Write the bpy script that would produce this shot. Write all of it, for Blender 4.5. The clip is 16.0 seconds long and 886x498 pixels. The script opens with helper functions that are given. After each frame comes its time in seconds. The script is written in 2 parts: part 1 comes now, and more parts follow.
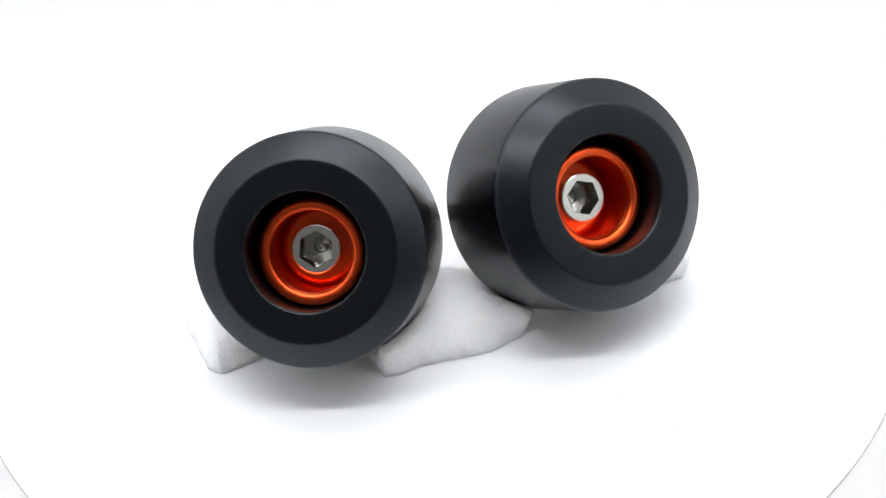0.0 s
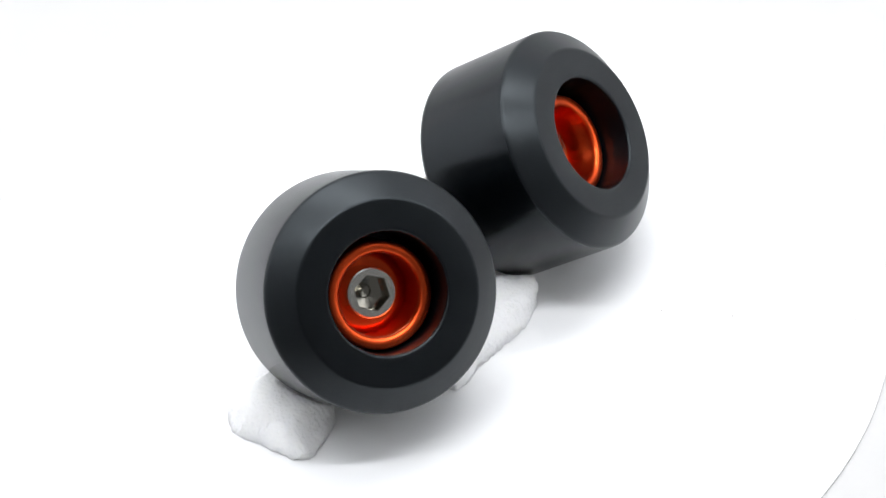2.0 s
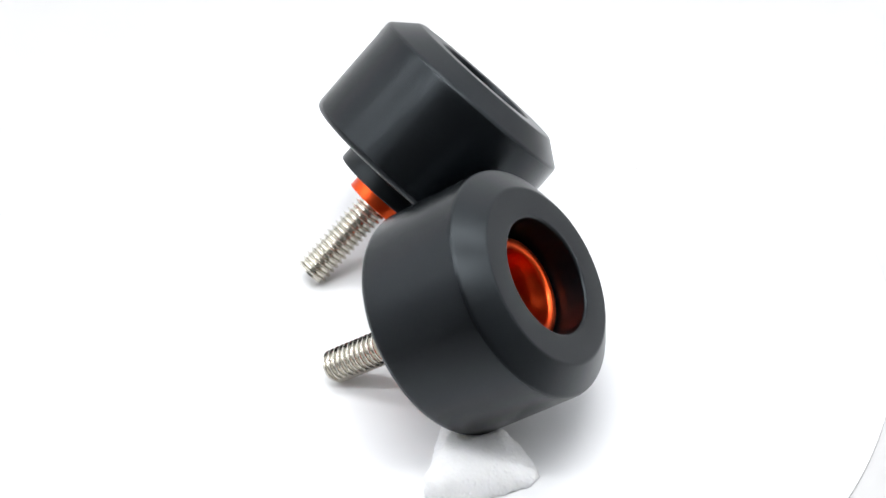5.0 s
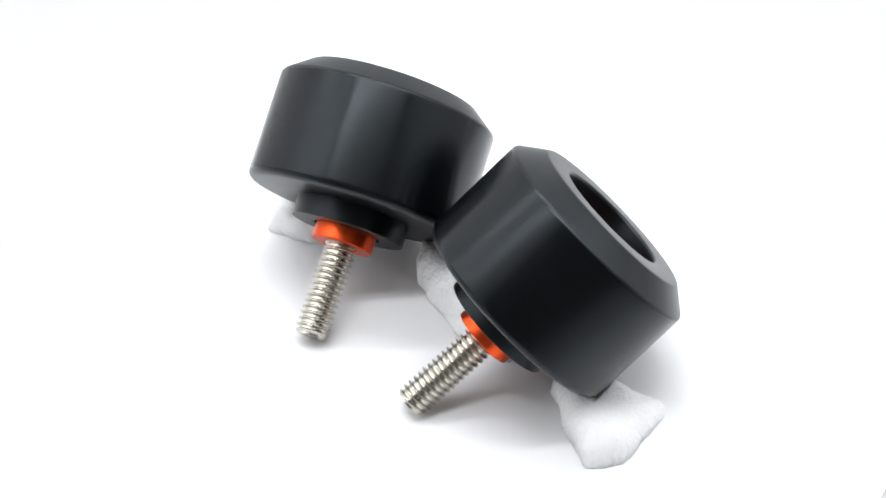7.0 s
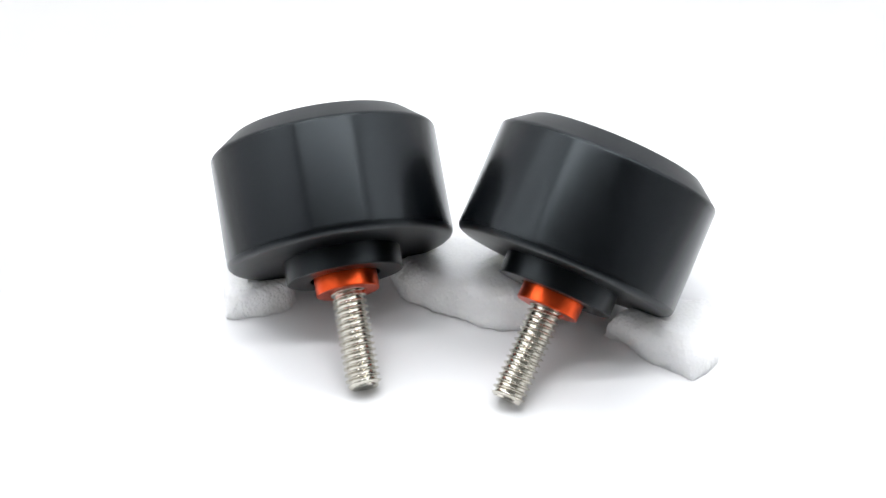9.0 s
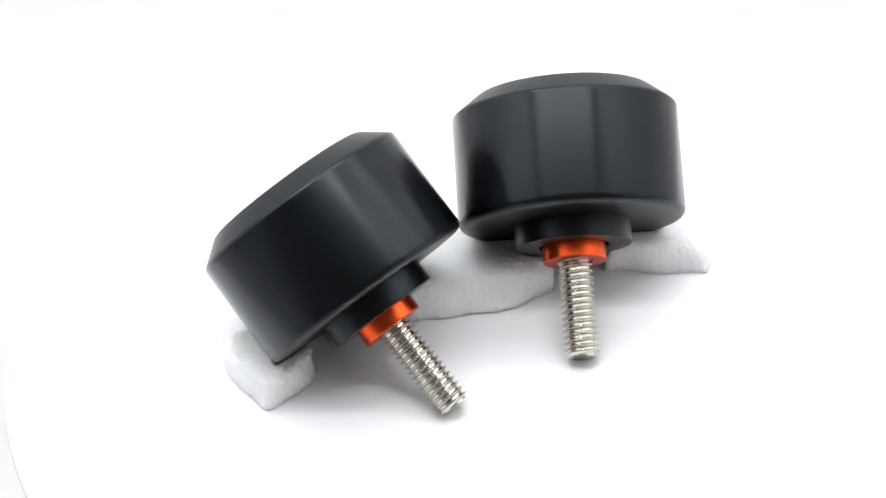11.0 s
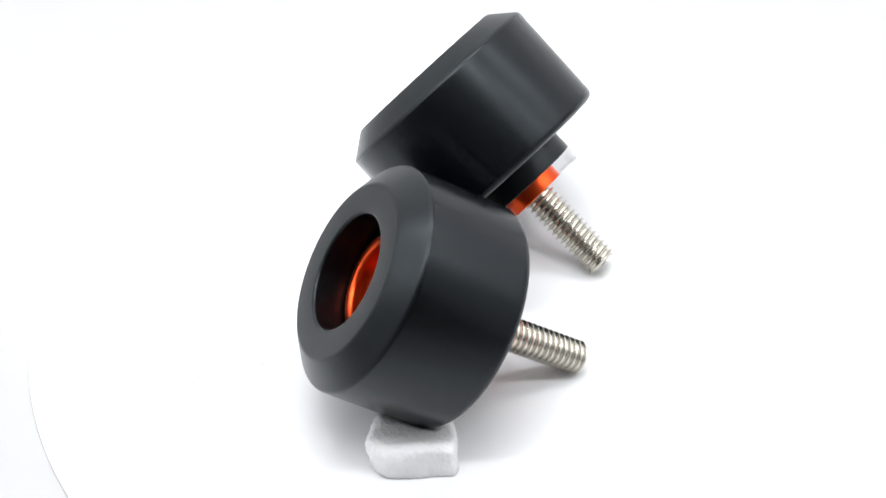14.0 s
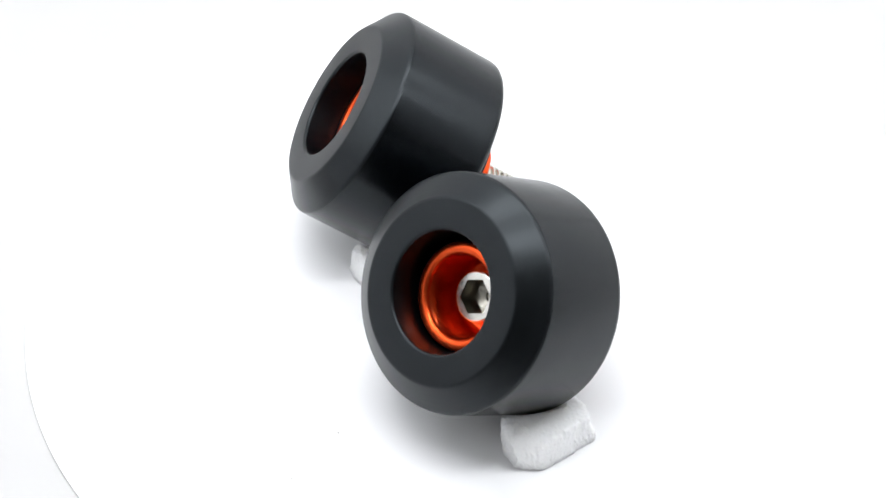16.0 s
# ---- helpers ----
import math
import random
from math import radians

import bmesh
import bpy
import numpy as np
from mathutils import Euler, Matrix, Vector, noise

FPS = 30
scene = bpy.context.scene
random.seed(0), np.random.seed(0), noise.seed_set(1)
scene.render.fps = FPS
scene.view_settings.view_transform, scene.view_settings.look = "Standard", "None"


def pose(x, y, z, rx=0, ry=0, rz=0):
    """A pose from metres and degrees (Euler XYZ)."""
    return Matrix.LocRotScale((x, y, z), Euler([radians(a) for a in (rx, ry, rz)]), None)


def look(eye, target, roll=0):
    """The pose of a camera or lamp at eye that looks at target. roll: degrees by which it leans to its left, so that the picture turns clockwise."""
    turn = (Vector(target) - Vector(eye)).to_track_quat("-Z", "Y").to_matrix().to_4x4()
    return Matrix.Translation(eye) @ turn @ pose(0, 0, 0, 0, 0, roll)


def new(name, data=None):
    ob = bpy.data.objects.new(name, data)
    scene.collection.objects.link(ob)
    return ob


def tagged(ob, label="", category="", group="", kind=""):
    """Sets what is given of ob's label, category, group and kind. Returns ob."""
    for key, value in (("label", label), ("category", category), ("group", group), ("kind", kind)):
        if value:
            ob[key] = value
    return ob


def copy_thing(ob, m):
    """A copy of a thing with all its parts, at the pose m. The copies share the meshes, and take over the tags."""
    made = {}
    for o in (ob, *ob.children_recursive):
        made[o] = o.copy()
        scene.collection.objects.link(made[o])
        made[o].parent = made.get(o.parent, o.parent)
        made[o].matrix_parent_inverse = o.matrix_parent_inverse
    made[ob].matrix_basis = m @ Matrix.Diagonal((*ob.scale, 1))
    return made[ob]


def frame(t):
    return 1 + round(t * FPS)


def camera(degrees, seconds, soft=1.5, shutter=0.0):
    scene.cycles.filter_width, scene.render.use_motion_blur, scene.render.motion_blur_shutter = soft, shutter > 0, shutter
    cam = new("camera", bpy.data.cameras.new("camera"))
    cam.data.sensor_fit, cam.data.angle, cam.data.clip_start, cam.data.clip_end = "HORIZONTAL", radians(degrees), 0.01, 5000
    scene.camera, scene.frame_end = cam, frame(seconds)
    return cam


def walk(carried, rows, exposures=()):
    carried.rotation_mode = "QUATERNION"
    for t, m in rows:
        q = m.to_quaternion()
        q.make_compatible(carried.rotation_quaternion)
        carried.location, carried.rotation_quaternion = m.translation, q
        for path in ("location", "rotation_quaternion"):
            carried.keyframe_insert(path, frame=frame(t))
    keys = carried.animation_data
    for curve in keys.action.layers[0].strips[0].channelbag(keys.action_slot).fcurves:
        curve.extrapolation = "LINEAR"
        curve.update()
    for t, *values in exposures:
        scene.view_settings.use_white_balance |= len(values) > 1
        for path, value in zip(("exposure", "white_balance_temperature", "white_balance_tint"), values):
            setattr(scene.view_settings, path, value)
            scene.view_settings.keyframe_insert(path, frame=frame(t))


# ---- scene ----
R = 0.025          # outer radius of a slider, metres
FLOOR = -0.0006    # the sheet under the turntable
SPIN = 17.326      # turntable speed, degrees a second, anticlockwise from above

# ---- camera ----
cam = camera(22.207, 16.0, soft=1.6)
stand = pose(0, -14.6009 * R, 14.1038 * R, 47.324, 2.562, -2.020)
walk(cam, [(0, stand), (16, stand)])

# ---- world and lamps ----
world = bpy.data.worlds.new("world")
world.use_nodes = True
world.node_tree.nodes["Background"].inputs["Color"].default_value = (0.97, 0.985, 1.0, 1)
world.node_tree.nodes["Background"].inputs["Strength"].default_value = 0.15
scene.world = world


def area_lamp(name, eye, target, wide, deep, watts, colour=(1, 1, 1)):
    data = bpy.data.lights.new(name, "AREA")
    data.shape, data.size, data.size_y, data.energy, data.color = "RECTANGLE", wide, deep, watts, colour
    ob = new(name, data)
    ob.matrix_basis = look(eye, target)
    return ob


# two long rows of diodes under the roof of the light tent
for y in (-0.078, 0.086):
    area_lamp("diode_strip", (0.0, y, 0.385), (0, y, 0), 0.36, 0.016, 0.88, (0.955, 0.975, 1.0))


# ---- materials ----
def material(name, base, rough, metal=0.0, spec=0.5):
    m = bpy.data.materials.new(name)
    m.use_nodes = True
    n = m.node_tree.nodes["Principled BSDF"]
    n.inputs["Base Color"].default_value = (*base, 1)
    n.inputs["Roughness"].default_value = rough
    n.inputs["Metallic"].default_value = metal
    n.inputs["Specular IOR Level"].default_value = spec
    return m, m.node_tree, n


def add(tree, kind, **values):
    n = tree.nodes.new(kind)
    for key, value in values.items():
        n.inputs[key].default_value = value
    return n


def mapped(tree, scale):
    c = tree.nodes.new("ShaderNodeTexCoord")
    m = tree.nodes.new("ShaderNodeMapping")
    m.inputs["Scale"].default_value = scale
    tree.links.new(c.outputs["Object"], m.inputs["Vector"])
    return m.outputs["Vector"]


def noise_node(tree, vector, scale, detail=4.0, rough=0.55):
    n = add(tree, "ShaderNodeTexNoise", Scale=scale, Detail=detail, Roughness=rough)
    tree.links.new(vector, n.inputs["Vector"])
    return n.outputs["Fac"]


def ramp(tree, fac, a, b, ca, cb):
    n = tree.nodes.new("ShaderNodeValToRGB")
    n.color_ramp.elements[0].position, n.color_ramp.elements[1].position = a, b
    n.color_ramp.elements[0].color, n.color_ramp.elements[1].color = (*ca, 1), (*cb, 1)
    tree.links.new(fac, n.inputs["Fac"])
    return n.outputs["Color"]


def bump(tree, shader, height, strength, distance):
    n = add(tree, "ShaderNodeBump", Strength=strength, Distance=distance)
    tree.links.new(height, n.inputs["Height"])
    tree.links.new(n.outputs["Normal"], shader.inputs["Normal"])


def polymer():
    # turned black engineering plastic: fine rings along its axis, faint scuffs
    m, tree, n = material("black_polymer", (0.006, 0.007, 0.0085), 0.24, spec=0.34)
    n.inputs["Specular Tint"].default_value = (0.84, 0.94, 1.0, 1)
    rings = noise_node(tree, mapped(tree, (45, 45, 2900)), 1.0, 2.0)
    scuff = noise_node(tree, mapped(tree, (160, 160, 160)), 1.0, 5.0)
    # the turned side is smoother than the faced ends
    place = tree.nodes.new("ShaderNodeTexCoord")
    split = tree.nodes.new("ShaderNodeSeparateXYZ")
    tree.links.new(place.outputs["Normal"], split.inputs[0])
    size = tree.nodes.new("ShaderNodeMath")
    size.operation = "ABSOLUTE"
    tree.links.new(split.outputs["Z"], size.inputs[0])
    inner = tree.nodes.new("ShaderNodeVectorMath")
    inner.operation = "LENGTH"
    tree.links.new(mapped(tree, (1 / R, 1 / R, 0)), inner.inputs[0])
    bore = ramp(tree, inner.outputs["Value"], 0.70, 0.80, (1, 1, 1), (0, 0, 0))
    ends = tree.nodes.new("ShaderNodeMath")
    ends.operation = "MAXIMUM"
    tree.links.new(size.outputs[0], ends.inputs[0])
    tree.links.new(bore, ends.inputs[1])
    finish = ramp(tree, ends.outputs[0], 0.15, 0.45, (0.22,) * 3, (0.31,) * 3)
    grain = tree.nodes.new("ShaderNodeMath")
    grain.operation = "MULTIPLY_ADD"
    tree.links.new(scuff, grain.inputs[0])
    grain.inputs[1].default_value = 0.06
    tree.links.new(finish, grain.inputs[2])
    tree.links.new(grain.outputs[0], n.inputs["Roughness"])
    base = ramp(tree, scuff, 0.35, 0.8, (0.0004, 0.0007, 0.0012), (0.0014, 0.0018, 0.0025))
    # a few pale specks of dust
    cells = add(tree, "ShaderNodeTexVoronoi", Scale=1.0)
    tree.links.new(mapped(tree, (95, 95, 95)), cells.inputs["Vector"])
    near = ramp(tree, cells.outputs["Distance"], 0.008, 0.016, (1, 1, 1), (0, 0, 0))
    few = ramp(tree, cells.outputs["Color"], 0.66, 0.70, (0, 0, 0), (1, 1, 1))
    speck = tree.nodes.new("ShaderNodeMix")
    speck.data_type, speck.blend_type = "RGBA", "MULTIPLY"
    speck.inputs["Factor"].default_value = 1.0
    tree.links.new(near, speck.inputs["A"])
    tree.links.new(few, speck.inputs["B"])
    dust = tree.nodes.new("ShaderNodeMix")
    dust.data_type = "RGBA"
    dust.inputs["B"].default_value = (0.16, 0.16, 0.15, 1)
    tree.links.new(speck.outputs["Result"], dust.inputs["Factor"])
    tree.links.new(base, dust.inputs["A"])
    tree.links.new(dust.outputs["Result"], n.inputs["Base Color"])
    fine = noise_node(tree, mapped(tree, (3200, 3200, 3200)), 1.0, 2.0)
    relief = tree.nodes.new("ShaderNodeMath")
    relief.operation = "MULTIPLY_ADD"
    tree.links.new(fine, relief.inputs[0])
    relief.inputs[1].default_value = 0.5
    tree.links.new(rings, relief.inputs[2])
    bump(tree, n, relief.outputs[0], 0.34, 0.00005)
    # the turning marks spread highlights along the axis
    round_about = tree.nodes.new("ShaderNodeTangent")
    round_about.direction_type, round_about.axis = "RADIAL", "Z"
    tree.links.new(round_about.outputs["Tangent"], n.inputs["Tangent"])
    tree.links.new(ramp(tree, ends.outputs[0], 0.15, 0.45, (0.8,) * 3, (0.0,) * 3), n.inputs["Anisotropic"])
    n.inputs["Anisotropic Rotation"].default_value = 0.25
    return m


def anodised():
    m, tree, n = material("orange_anodised_aluminium", (0.74, 0.10, 0.028), 0.31, 1.0)
    rings = noise_node(tree, mapped(tree, (60, 60, 9000)), 1.0, 2.0)
    tint = noise_node(tree, mapped(tree, (300, 300, 300)), 1.0, 3.0)
    tree.links.new(ramp(tree, tint, 0.3, 0.7, (0.72, 0.078, 0.018), (0.80, 0.096, 0.023)), n.inputs["Base Color"])
    bump(tree, n, rings, 0.12, 0.00004)
    return m


def steel(name="stainless_steel", base=(0.60, 0.575, 0.51), rough=0.20):
    m, tree, n = material(name, base, rough, 1.0)
    wear = noise_node(tree, mapped(tree, (700, 700, 700)), 1.0, 4.0)
    tree.links.new(ramp(tree, wear, 0.3, 0.7, (rough - 0.04,) * 3, (rough + 0.04,) * 3), n.inputs["Roughness"])
    bump(tree, n, wear, 0.02, 0.00003)
    return m


def foam_stuff():
    m, tree, n = material("white_foam", (0.92, 0.92, 0.90), 0.40, spec=0.3)
    cells = add(tree, "ShaderNodeTexVoronoi", Scale=1.0)
    tree.links.new(mapped(tree, (1300, 1300, 1300)), cells.inputs["Vector"])
    lumps = noise_node(tree, mapped(tree, (700, 700, 700)), 1.0, 6.0, 0.7)
    mix = tree.nodes.new("ShaderNodeMath")
    mix.operation = "MULTIPLY_ADD"
    tree.links.new(cells.outputs["Distance"], mix.inputs[0])
    mix.inputs[1].default_value = 1.2
    tree.links.new(lumps, mix.inputs[2])
    tree.links.new(ramp(tree, lumps, 0.3, 0.72, (0.97, 0.97, 0.96), (0.998, 0.998, 0.994)), n.inputs["Base Color"])
    n.inputs["Subsurface Weight"].default_value = 0.9
    n.inputs["Subsurface Radius"].default_value = (1.0, 1.0, 0.95)
    n.inputs["Subsurface Scale"].default_value = 0.0025
    n.inputs["Sheen Weight"].default_value = 0.35
    n.inputs["Sheen Roughness"].default_value = 0.5
    # glossy cell films at random tilts, which glint
    films = add(tree, "ShaderNodeTexVoronoi", Scale=1.0)
    tree.links.new(mapped(tree, (1900, 1900, 1900)), films.inputs["Vector"])
    tilt = tree.nodes.new("ShaderNodeVectorMath")
    tilt.operation = "MULTIPLY_ADD"
    tree.links.new(films.outputs["Color"], tilt.inputs[0])
    tilt.inputs[1].default_value = (1.5, 1.5, 1.5)
    tilt.inputs[2].default_value = (-0.75, -0.75, -0.75)
    surface = tree.nodes.new("ShaderNodeNewGeometry")
    tilted = tree.nodes.new("ShaderNodeVectorMath")
    tree.links.new(surface.outputs["Normal"], tilted.inputs[0])
    tree.links.new(tilt.outputs[0], tilted.inputs[1])
    unit = tree.nodes.new("ShaderNodeVectorMath")
    unit.operation = "NORMALIZE"
    tree.links.new(tilted.outputs[0], unit.inputs[0])
    tree.links.new(unit.outputs[0], n.inputs["Coat Normal"])
    n.inputs["Coat Weight"].default_value = 0.22
    n.inputs["Coat Roughness"].default_value = 0.16
    bump(tree, n, mix.outputs[0], 0.45, 0.0004)
    return m


def card(name, low, high):
    m, tree, n = material(name, high, 0.55, spec=0.25)
    fibre = noise_node(tree, mapped(tree, (900, 900, 900)), 1.0, 3.0)
    cloud = noise_node(tree, mapped(tree, (14, 14, 14)), 1.0, 3.0)
    tree.links.new(ramp(tree, cloud, 0.25, 0.75, low, high), n.inputs["Base Color"])
    bump(tree, n, fibre, 0.05, 0.00005)
    return m


def silvered():
    # dull silvered lining, faintly crinkled
    m, tree, n = material("silvered_cloth", (0.93, 0.93, 0.935), 0.42, 0.5)
    crinkle = noise_node(tree, mapped(tree, (60, 60, 60)), 1.0, 4.0)
    tree.links.new(ramp(tree, crinkle, 0.3, 0.7, (0.38,) * 3, (0.48,) * 3), n.inputs["Roughness"])
    bump(tree, n, crinkle, 0.1, 0.002)
    return m


BLACK, ORANGE, STEEL, FOAM = polymer(), anodised(), steel(), foam_stuff()
BRIGHT = steel("polished_steel", (0.72, 0.705, 0.66))
# darker copy of the steel: the shade inside the recess is painted in
SOCKET = steel("shaded_socket_steel", (0.32, 0.305, 0.265), 0.19)
WHITE_CARD = card("white_card", (0.85, 0.85, 0.855), (0.88, 0.88, 0.885))
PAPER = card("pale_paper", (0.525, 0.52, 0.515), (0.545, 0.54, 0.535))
SILVER = silvered()
DUST = card("grey_dust", (0.40, 0.39, 0.37), (0.52, 0.51, 0.49))
CLOTH = card("white_cloth", (0.93, 0.935, 0.94), (0.95, 0.955, 0.96))


# ---- mesh helpers ----
def part(name, bm, mat, parent=None, label="", smooth=True, sharp=35):
    bmesh.ops.recalc_face_normals(bm, faces=bm.faces)
    for f in bm.faces:
        f.smooth = smooth
    for e in bm.edges:
        if len(e.link_faces) == 2 and e.calc_face_angle(0) > radians(sharp):
            e.smooth = False
    me = bpy.data.meshes.new(name)
    bm.to_mesh(me)
    bm.free()
    me.materials.append(mat)
    ob = new(name, me)
    if parent:
        ob.parent = parent
    if label:
        tagged(ob, label)
    return ob


def rounded(points, closed, steps=6):
    """A profile of (r, z, fillet) corners as a chain of (r, z), the fillets rounded."""
    out = []
    n = len(points)
    for i, (r, z, f) in enumerate(points):
        here = Vector((r, z))
        if not f or i in (0, n - 1) and not closed:
            out.append(here)
            continue
        a = Vector(points[i - 1][:2]) - here
        b = Vector(points[(i + 1) % n][:2]) - here
        pa, pb = here + a.normalized() * f, here + b.normalized() * f
        for k in range(steps + 1):
            t = k / steps
            out.append(pa.lerp(here, t).lerp(here.lerp(pb, t), t))
    return out


def lathe(points, sides=128, closed=True):
    """A ring-shaped solid turned round z from a profile, in units of R."""
    chain = rounded(points, closed)
    bm = bmesh.new()
    rings = []
    for r, z in chain:
        if r < 1e-6:
            rings.append([bm.verts.new((0, 0, z * R))])
        else:
            rings.append([bm.verts.new((r * R * math.cos(2 * math.pi * k / sides), r * R * math.sin(2 * math.pi * k / sides), z * R)) for k in range(sides)])
    pairs = list(zip(rings, rings[1:] + rings[:1])) if closed else list(zip(rings, rings[1:]))
    for a, b in pairs:
        if len(a) == 1 and len(b) == 1:
            continue
        for k in range(sides):
            j = (k + 1) % sides
            if len(a) == 1:
                bm.faces.new((a[0], b[k], b[j]))
            elif len(b) == 1:
                bm.faces.new((a[k], b[0], a[j]))
            else:
                bm.faces.new((a[k], b[k], b[j], a[j]))
    return bm


# ---- setting ----
def slab(bm, corners, away):
    """A thin sheet with the given corners, thickened along the vector away."""
    a = [bm.verts.new(c) for c in corners]
    b = [bm.verts.new(Vector(c) + Vector(away)) for c in corners]
    bm.faces.new(a)
    bm.faces.new(b[::-1])
    n = len(a)
    for k in range(n):
        bm.faces.new((a[k], a[(k + 1) % n], b[(k + 1) % n], b[k]))


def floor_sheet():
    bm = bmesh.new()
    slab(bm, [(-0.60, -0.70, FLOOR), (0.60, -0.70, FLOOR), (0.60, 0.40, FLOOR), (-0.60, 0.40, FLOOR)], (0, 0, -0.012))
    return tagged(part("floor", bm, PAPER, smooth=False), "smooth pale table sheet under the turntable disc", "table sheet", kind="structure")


def tent():
    # a box of white cloth, 40 cm wide, open towards the camera
    for name, x, away in (("wall_left", -0.205, -0.002), ("wall_right", 0.205, 0.002)):
        bm = bmesh.new()
        slab(bm, [(x, -0.215, FLOOR), (x, 0.212, FLOOR), (x, 0.212, 0.40), (x, -0.215, 0.40)], (away, 0, 0))
        tagged(part(name, bm, SILVER, smooth=False), "silver-lined cloth side of the light tent", "tent wall", kind="structure")
    bm = bmesh.new()
    slab(bm, [(-0.203, 0.21, FLOOR), (0.203, 0.21, FLOOR), (0.203, 0.21, 0.40), (-0.203, 0.21, 0.40)], (0, 0.002, 0))
    tagged(part("wall_back", bm, CLOTH, smooth=False), "white cloth back of the light tent", "tent wall", kind="structure")
    bm = bmesh.new()
    slab(bm, [(-0.205, -0.215, 0.402), (0.205, -0.215, 0.402), (0.205, 0.212, 0.402), (-0.205, 0.212, 0.402)], (0, 0, 0.002))
    tagged(part("ceiling", bm, CLOTH, smooth=False), "white cloth roof of the light tent", "tent roof", kind="structure")


def turntable():
    """The turntable; its origin is the disc's middle, which lies beside the upright axis on which it turns."""
    thing = tagged(new("turntable"), "round white matt turntable with a wide thin top disc", "turntable")
    part("disc", lathe([(0, 0, 0), (4.2374, 0, 0.008), (4.2374, -0.021, 0.006), (0, -0.021, 0)], 256, closed=False), WHITE_CARD, thing)
    foot = FLOOR / R
    base = part("base", lathe([(0, -0.0213, 0), (2.66, -0.0213, 0), (2.70, foot, 0), (0, foot, 0)], 128, closed=False), WHITE_CARD, thing)
    base.location = (0.1614 * R, -0.3766 * R, 0)
    # a few specks of dust on the disc
    bm = bmesh.new()
    for x, y, size in ((1.36, -1.24, 0.010), (1.80, -1.69, 0.011), (-0.22, 2.48, 0.009), (3.12, 1.37, 0.008), (3.24, 0.99, 0.008), (2.60, -2.41, 0.010)):
        m = Matrix.Translation(((x + 0.1614) * R, (y - 0.3766) * R, 0.25 * size * R)) @ Matrix.Diagonal((1.3 * size * R, size * R, 0.25 * size * R, 1))
        bmesh.ops.create_icosphere(bm, subdivisions=2, radius=1, matrix=m)
    tagged(part("dust_specks", bm, DUST, thing), "tiny grey specks of dust", kind="stuff")
    return thing


# ---- the sliders ----
def slider():
    """One slider; its axis is z, its front face lies at z = 0 and the screw points down."""
    thing = tagged(new("frame_slider"), "black plastic frame slider with orange metal insert and steel screw", "frame slider", group="pair of sliders")
    part("puck", lathe([
        (0.505, 0.011, 0.030), (0.7716, 0.011, 0.02), (1.0, -0.166, 0.03), (1.0, -1.165, 0.085),
        (0.30, -1.165, 0), (0.30, -0.85, 0), (0.505, -0.85, 0)], 160), BLACK, thing, "turned matt black plastic body with a bevelled front")
    part("spacer", lathe([
        (0.305, -1.362, 0.01), (0.514, -1.362, 0.016), (0.514, -1.1652, 0), (0.305, -1.1652, 0)], 128), BLACK, thing, "flat black plastic washer")
    # the metal parts hang a little askew in the loose bore
    askew = Matrix.Translation((0.0416 * R, 0, 0)) @ pose(0, 0, 0, 0, 2.345, 0)
    cup = part("insert_cup", lathe([
        (0.346, -0.250, 0.056), (0.458, -0.250, 0.055), (0.456, -0.849, 0), (0.152, -0.849, 0),
        (0.152, -0.730, 0), (0.350, -0.730, 0.09)], 128), ORANGE, thing, "orange anodised metal cup")
    collar = part("collar", lathe([
        (0.158, -1.506, 0.008), (0.279, -1.506, 0.012), (0.279, -0.8502, 0), (0.158, -0.8502, 0)], 96), ORANGE, thing, "orange anodised metal collar")
    screw = part("screw", thread(), STEEL, thing, "bright stainless steel threaded screw", sharp=75)
    for piece in (cup, collar, screw):
        piece.matrix_basis = askew
    part("screw_head", ringed(HEAD, cap_first=True), BRIGHT, screw, "round bright steel screw head with a bevelled rim", sharp=9)
    part("hex_socket", ringed(SOCKET_WALL, cap_last=True), SOCKET, screw, "steel hexagon recess in the screw head, its shade put into a darker colour", sharp=28)
    return thing


def thread():
    pitch, r_out, r_in = 0.0547, 0.1535, 0.1225
    start, end, sides, per = -0.72, -2.357, 64, 16
    rows = int((start - end) / pitch * per)
    bm = bmesh.new()
    grid = []
    for i in range(rows + 1):
        z = start + (end - start) * i / rows
        ring = []
        for k in range(sides):
            a = 2 * math.pi * k / sides
            s = ((z / pitch) - k / sides) % 1.0
            tooth = min(1.0, max(0.0, 1.22 - min(s, 1 - s) / 0.24))
            r = r_in + (r_out - r_in) * tooth
            r = min(r, 0.122 + (z - end) * 0.9)
            ring.append(bm.verts.new((r * R * math.cos(a), r * R * math.sin(a), z * R)))
        grid.append(ring)
    for a, b in zip(grid, grid[1:]):
        for k in range(sides):
            j = (k + 1) % sides
            bm.faces.new((a[k], b[k], b[j], a[j]))
    bm.faces.new(grid[0])
    bm.faces.new(grid[-1][::-1])
    return bm


def hexagon(a, apothem=0.1365):
    w = a % (math.pi / 3) - math.pi / 6
    return apothem / math.cos(w)


def hexagon_rim(a):
    return hexagon(a, 0.1395)


# radius, as a number or a function of the angle, and height of each ring, in units of R
HEAD = [(0.2155, -0.729), (0.2155, -0.486), (0.2115, -0.476), (0.2015, -0.472), (hexagon_rim, -0.472)]
SOCKET_WALL = [(hexagon_rim, -0.472), (hexagon, -0.481), (hexagon, -0.665), (0.128, -0.668), (0.060, -0.690), (0.052, -0.706), (0.004, -0.722)]


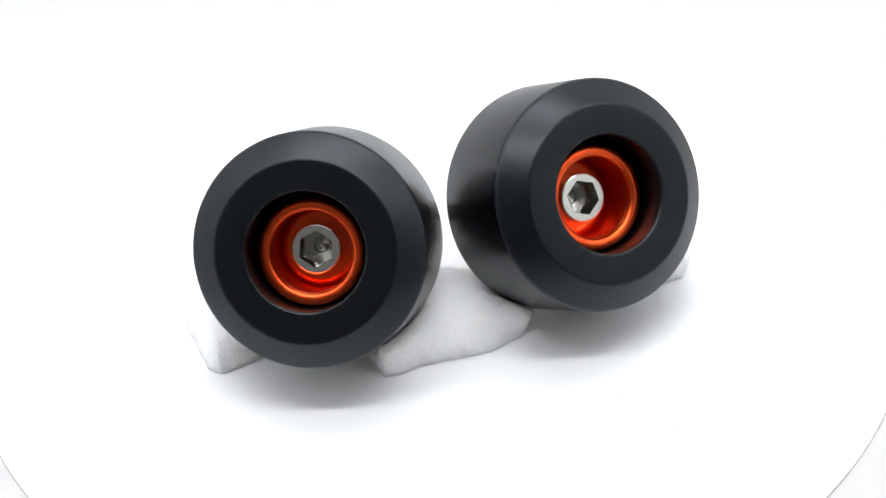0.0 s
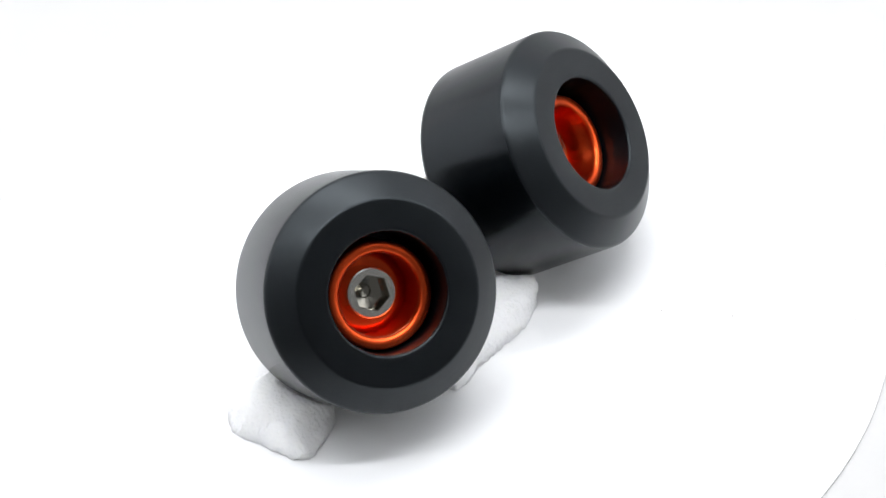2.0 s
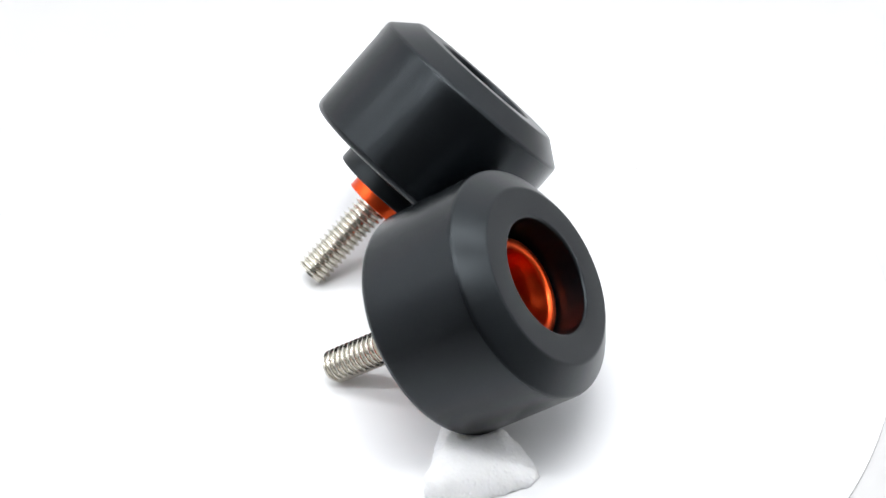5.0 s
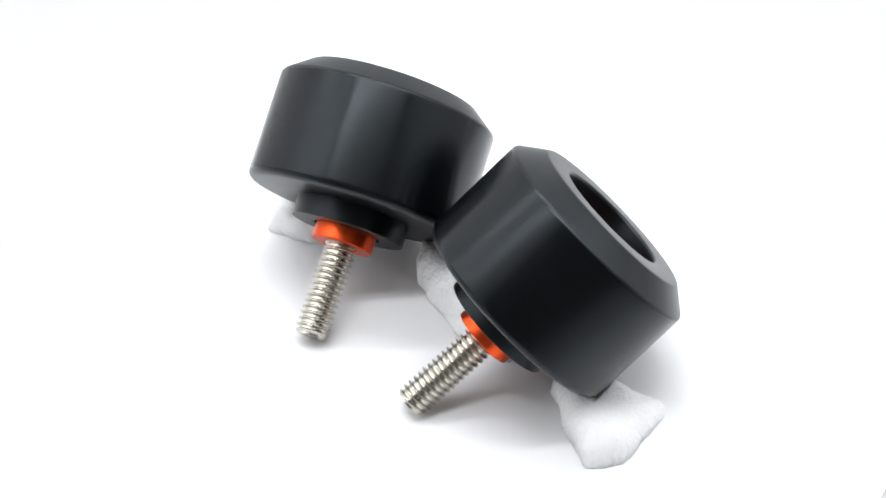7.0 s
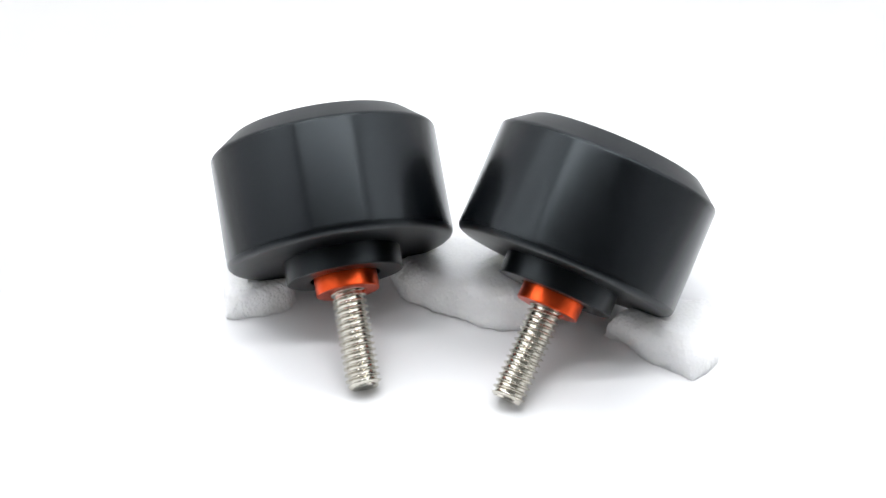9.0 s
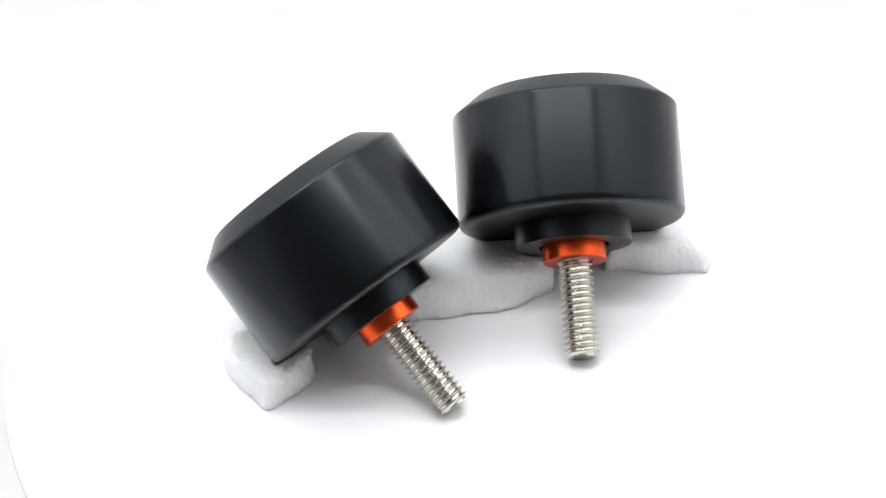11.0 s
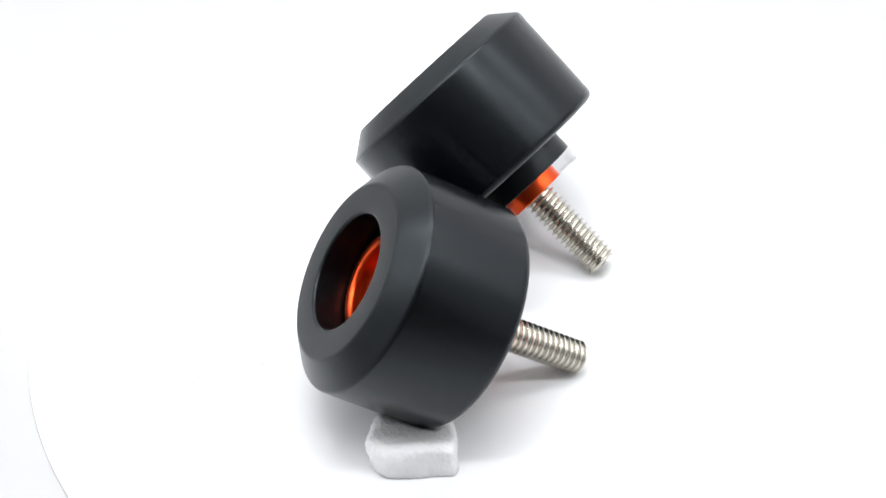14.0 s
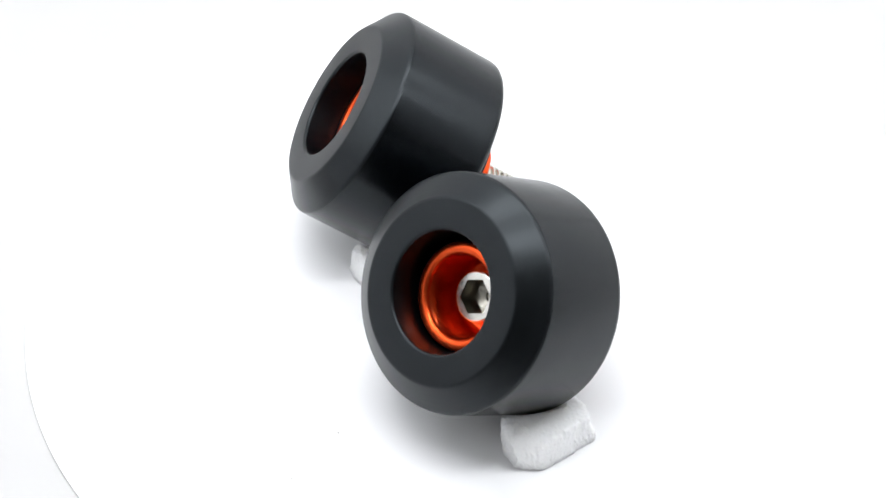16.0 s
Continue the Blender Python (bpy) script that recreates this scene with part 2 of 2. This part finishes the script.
def ringed(levels, cap_first=False, cap_last=False, sides=96):
    bm = bmesh.new()
    rings = []
    for r, z in levels:
        ring = []
        for k in range(sides):
            a = 2 * math.pi * k / sides
            q = (r(a) if callable(r) else r) * R
            ring.append(bm.verts.new((q * math.cos(a), q * math.sin(a), z * R)))
        rings.append(ring)
    for a, b in zip(rings, rings[1:]):
        for k in range(sides):
            j = (k + 1) % sides
            bm.faces.new((a[k], b[k], b[j], a[j]))
    if cap_first:
        bm.faces.new(rings[0][::-1])
    if cap_last:
        bm.faces.new(rings[-1])
    return bm


def facing(x, y, z, azimuth, rise, turn=0):
    """Pose of a slider whose front centre is at (x, y, z) in units of R and whose axis points that way, degrees."""
    return Matrix.Translation((x * R, y * R, z * R)) @ pose(0, 0, 0, 0, 90 - rise, azimuth) @ pose(0, 0, 0, 0, 0, turn)


POSE_A = facing(1.3475, -0.2912, 1.4573, -57.407, 36.377, 0)
POSE_B = facing(-1.2249, -0.8234, 1.4780, -100.114, 37.061, 0)


# ---- foam chocks ----
def inside(p):
    for m in (POSE_A, POSE_B):
        q = m.inverted() @ p / R
        r = math.hypot(q.x, q.y)
        if -1.17 < q.z < 0.03 and r < 1.015 or -1.37 < q.z <= -1.17 and r < 0.53:
            return True
    return False


def chock(corners, height, lean, edge_shape, seed, label):
    """A torn block of foam: corners on the table and height in units of R, lean = rise of its top towards x and y,
    edge_shape = (share of the radius, share of the height) from the top's rim down to the table."""
    cx = sum(c[0] for c in corners) / len(corners)
    cy = sum(c[1] for c in corners) / len(corners)
    sides, n = 300, len(corners)
    edge = []
    for k in range(sides):
        t = k / sides * n
        i, f = int(t), t - int(t)
        a, b, c, d = (Vector(corners[(i + o) % n]) for o in (-1, 0, 1, 2))
        curve = 0.5 * (2 * b + (c - a) * f + (2 * a - 5 * b + 4 * c - d) * f * f + (3 * b - a - 3 * c + d) * f ** 3)
        p = 0.45 * curve + 0.55 * b.lerp(c, f)
        edge.append(p)
    profile = [(j / 20, 1.0) for j in range(0, int(20 * edge_shape[0][0]) + 1)] + list(edge_shape)
    bm = bmesh.new()
    grid = []
    for rho, lift in profile:
        row = []
        for e in edge:
            x, y = cx + (e.x - cx) * rho, cy + (e.y - cy) * rho
            z = max(0.06, height + lean[0] * (x - cx) + lean[1] * (y - cy)) * lift
            v = Vector((x, y, z))
            rough = min(1.0, 0.25 + max(0.0, rho - 0.45) * 1.6)
            w = Vector((x, y, z * 1.6))
            d = 0.055 * noise.noise_vector(w * 3.2 + Vector((seed, 0, 0))) + 0.016 * noise.noise_vector(w * 8 + Vector((0, seed, 0)))
            d += 0.012 * noise.noise_vector(w * 19 + Vector((0, 0, seed))) + 0.010 * noise.noise_vector(w * 41 + Vector((seed, seed, 0)))
            d.z *= min(1.0, lift * 2.0)
            v += rough * d
            p = v * R
            while p.z > 0.0004 and inside(p):
                p.z -= 0.0003
            p.z = max(p.z, 0.00012)
            row.append(bm.verts.new(p))
        grid.append(row)
    for a, b in zip(grid, grid[1:]):
        for k in range(sides):
            j = (k + 1) % sides
            bm.faces.new((a[k], b[k], b[j], a[j]))
    for e in bm.faces.new(grid[-1]).edges:
        e.smooth = False
    bmesh.ops.remove_doubles(bm, verts=grid[0], dist=1e-5)
    return tagged(part("foam_chock", bm, FOAM, sharp=180), label, "foam block", group="foam chocks")


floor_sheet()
tent()
table = turntable()
slider_a = slider()
slider_a.matrix_basis = POSE_A
slider_b = copy_thing(slider_a, POSE_B)
SOFT = [(0.62, 0.98), (0.72, 0.92), (0.80, 0.83), (0.87, 0.70), (0.93, 0.53), (0.97, 0.36), (0.995, 0.18), (1.005, 0.06), (1.015, 0.0)]
STEEP = [(0.70, 1.0), (0.80, 0.96), (0.88, 0.86), (0.94, 0.70), (0.98, 0.50), (1.0, 0.30), (1.005, 0.15), (1.01, 0.06), (1.01, 0.0)]
RAGGED = [(0.80, 1.0), (0.87, 0.97), (0.93, 0.90), (0.97, 0.78), (0.99, 0.60), (1.0, 0.42), (1.0, 0.24), (1.0, 0.10), (1.0, 0.0)]
CHOCKS = [
    chock([(-2.10, -0.72), (-2.30, -0.42), (-2.41, -0.14), (-2.37, 0.08), (-2.24, 0.22), (-1.84, 0.11), (-1.40, -0.06), (-1.68, -0.50)], 0.30, (0.10, 0.22), SOFT, 3.1,
          "small torn piece of white packing foam wedged under the slider"),
    chock([(-0.64, -0.87), (-0.20, -0.74), (0.14, -0.66), (0.40, -0.58), (0.62, -0.40), (0.66, -0.08), (0.42, 0.14), (-0.13, 0.19), (-0.55, 0.20), (-0.90, 0.02), (-0.80, -0.45)], 0.36, (-0.05, 0.12), STEEP, 7.7,
          "larger torn piece of white packing foam between the sliders"),
    chock([(1.72, 0.10), (2.06, 0.16), (2.11, 0.36), (2.00, 0.62), (1.88, 0.86), (1.74, 0.84), (1.54, 0.74), (1.38, 0.46)], 0.31, (0.0, -0.10), RAGGED, 12.4,
          "small ragged piece of white packing foam beside the slider"),
]


def motions():
    # everything on the turntable goes round the upright axis through the origin
    rest = [(table, pose(-0.1614 * R, 0.3766 * R, 0)), (slider_a, POSE_A), (slider_b, POSE_B)] + [(c, Matrix.Identity(4)) for c in CHOCKS]
    for thing, start in rest:
        walk(thing, [(k * 0.25, pose(0, 0, 0, 0, 0, SPIN * k * 0.25) @ start) for k in range(65)])


motions()
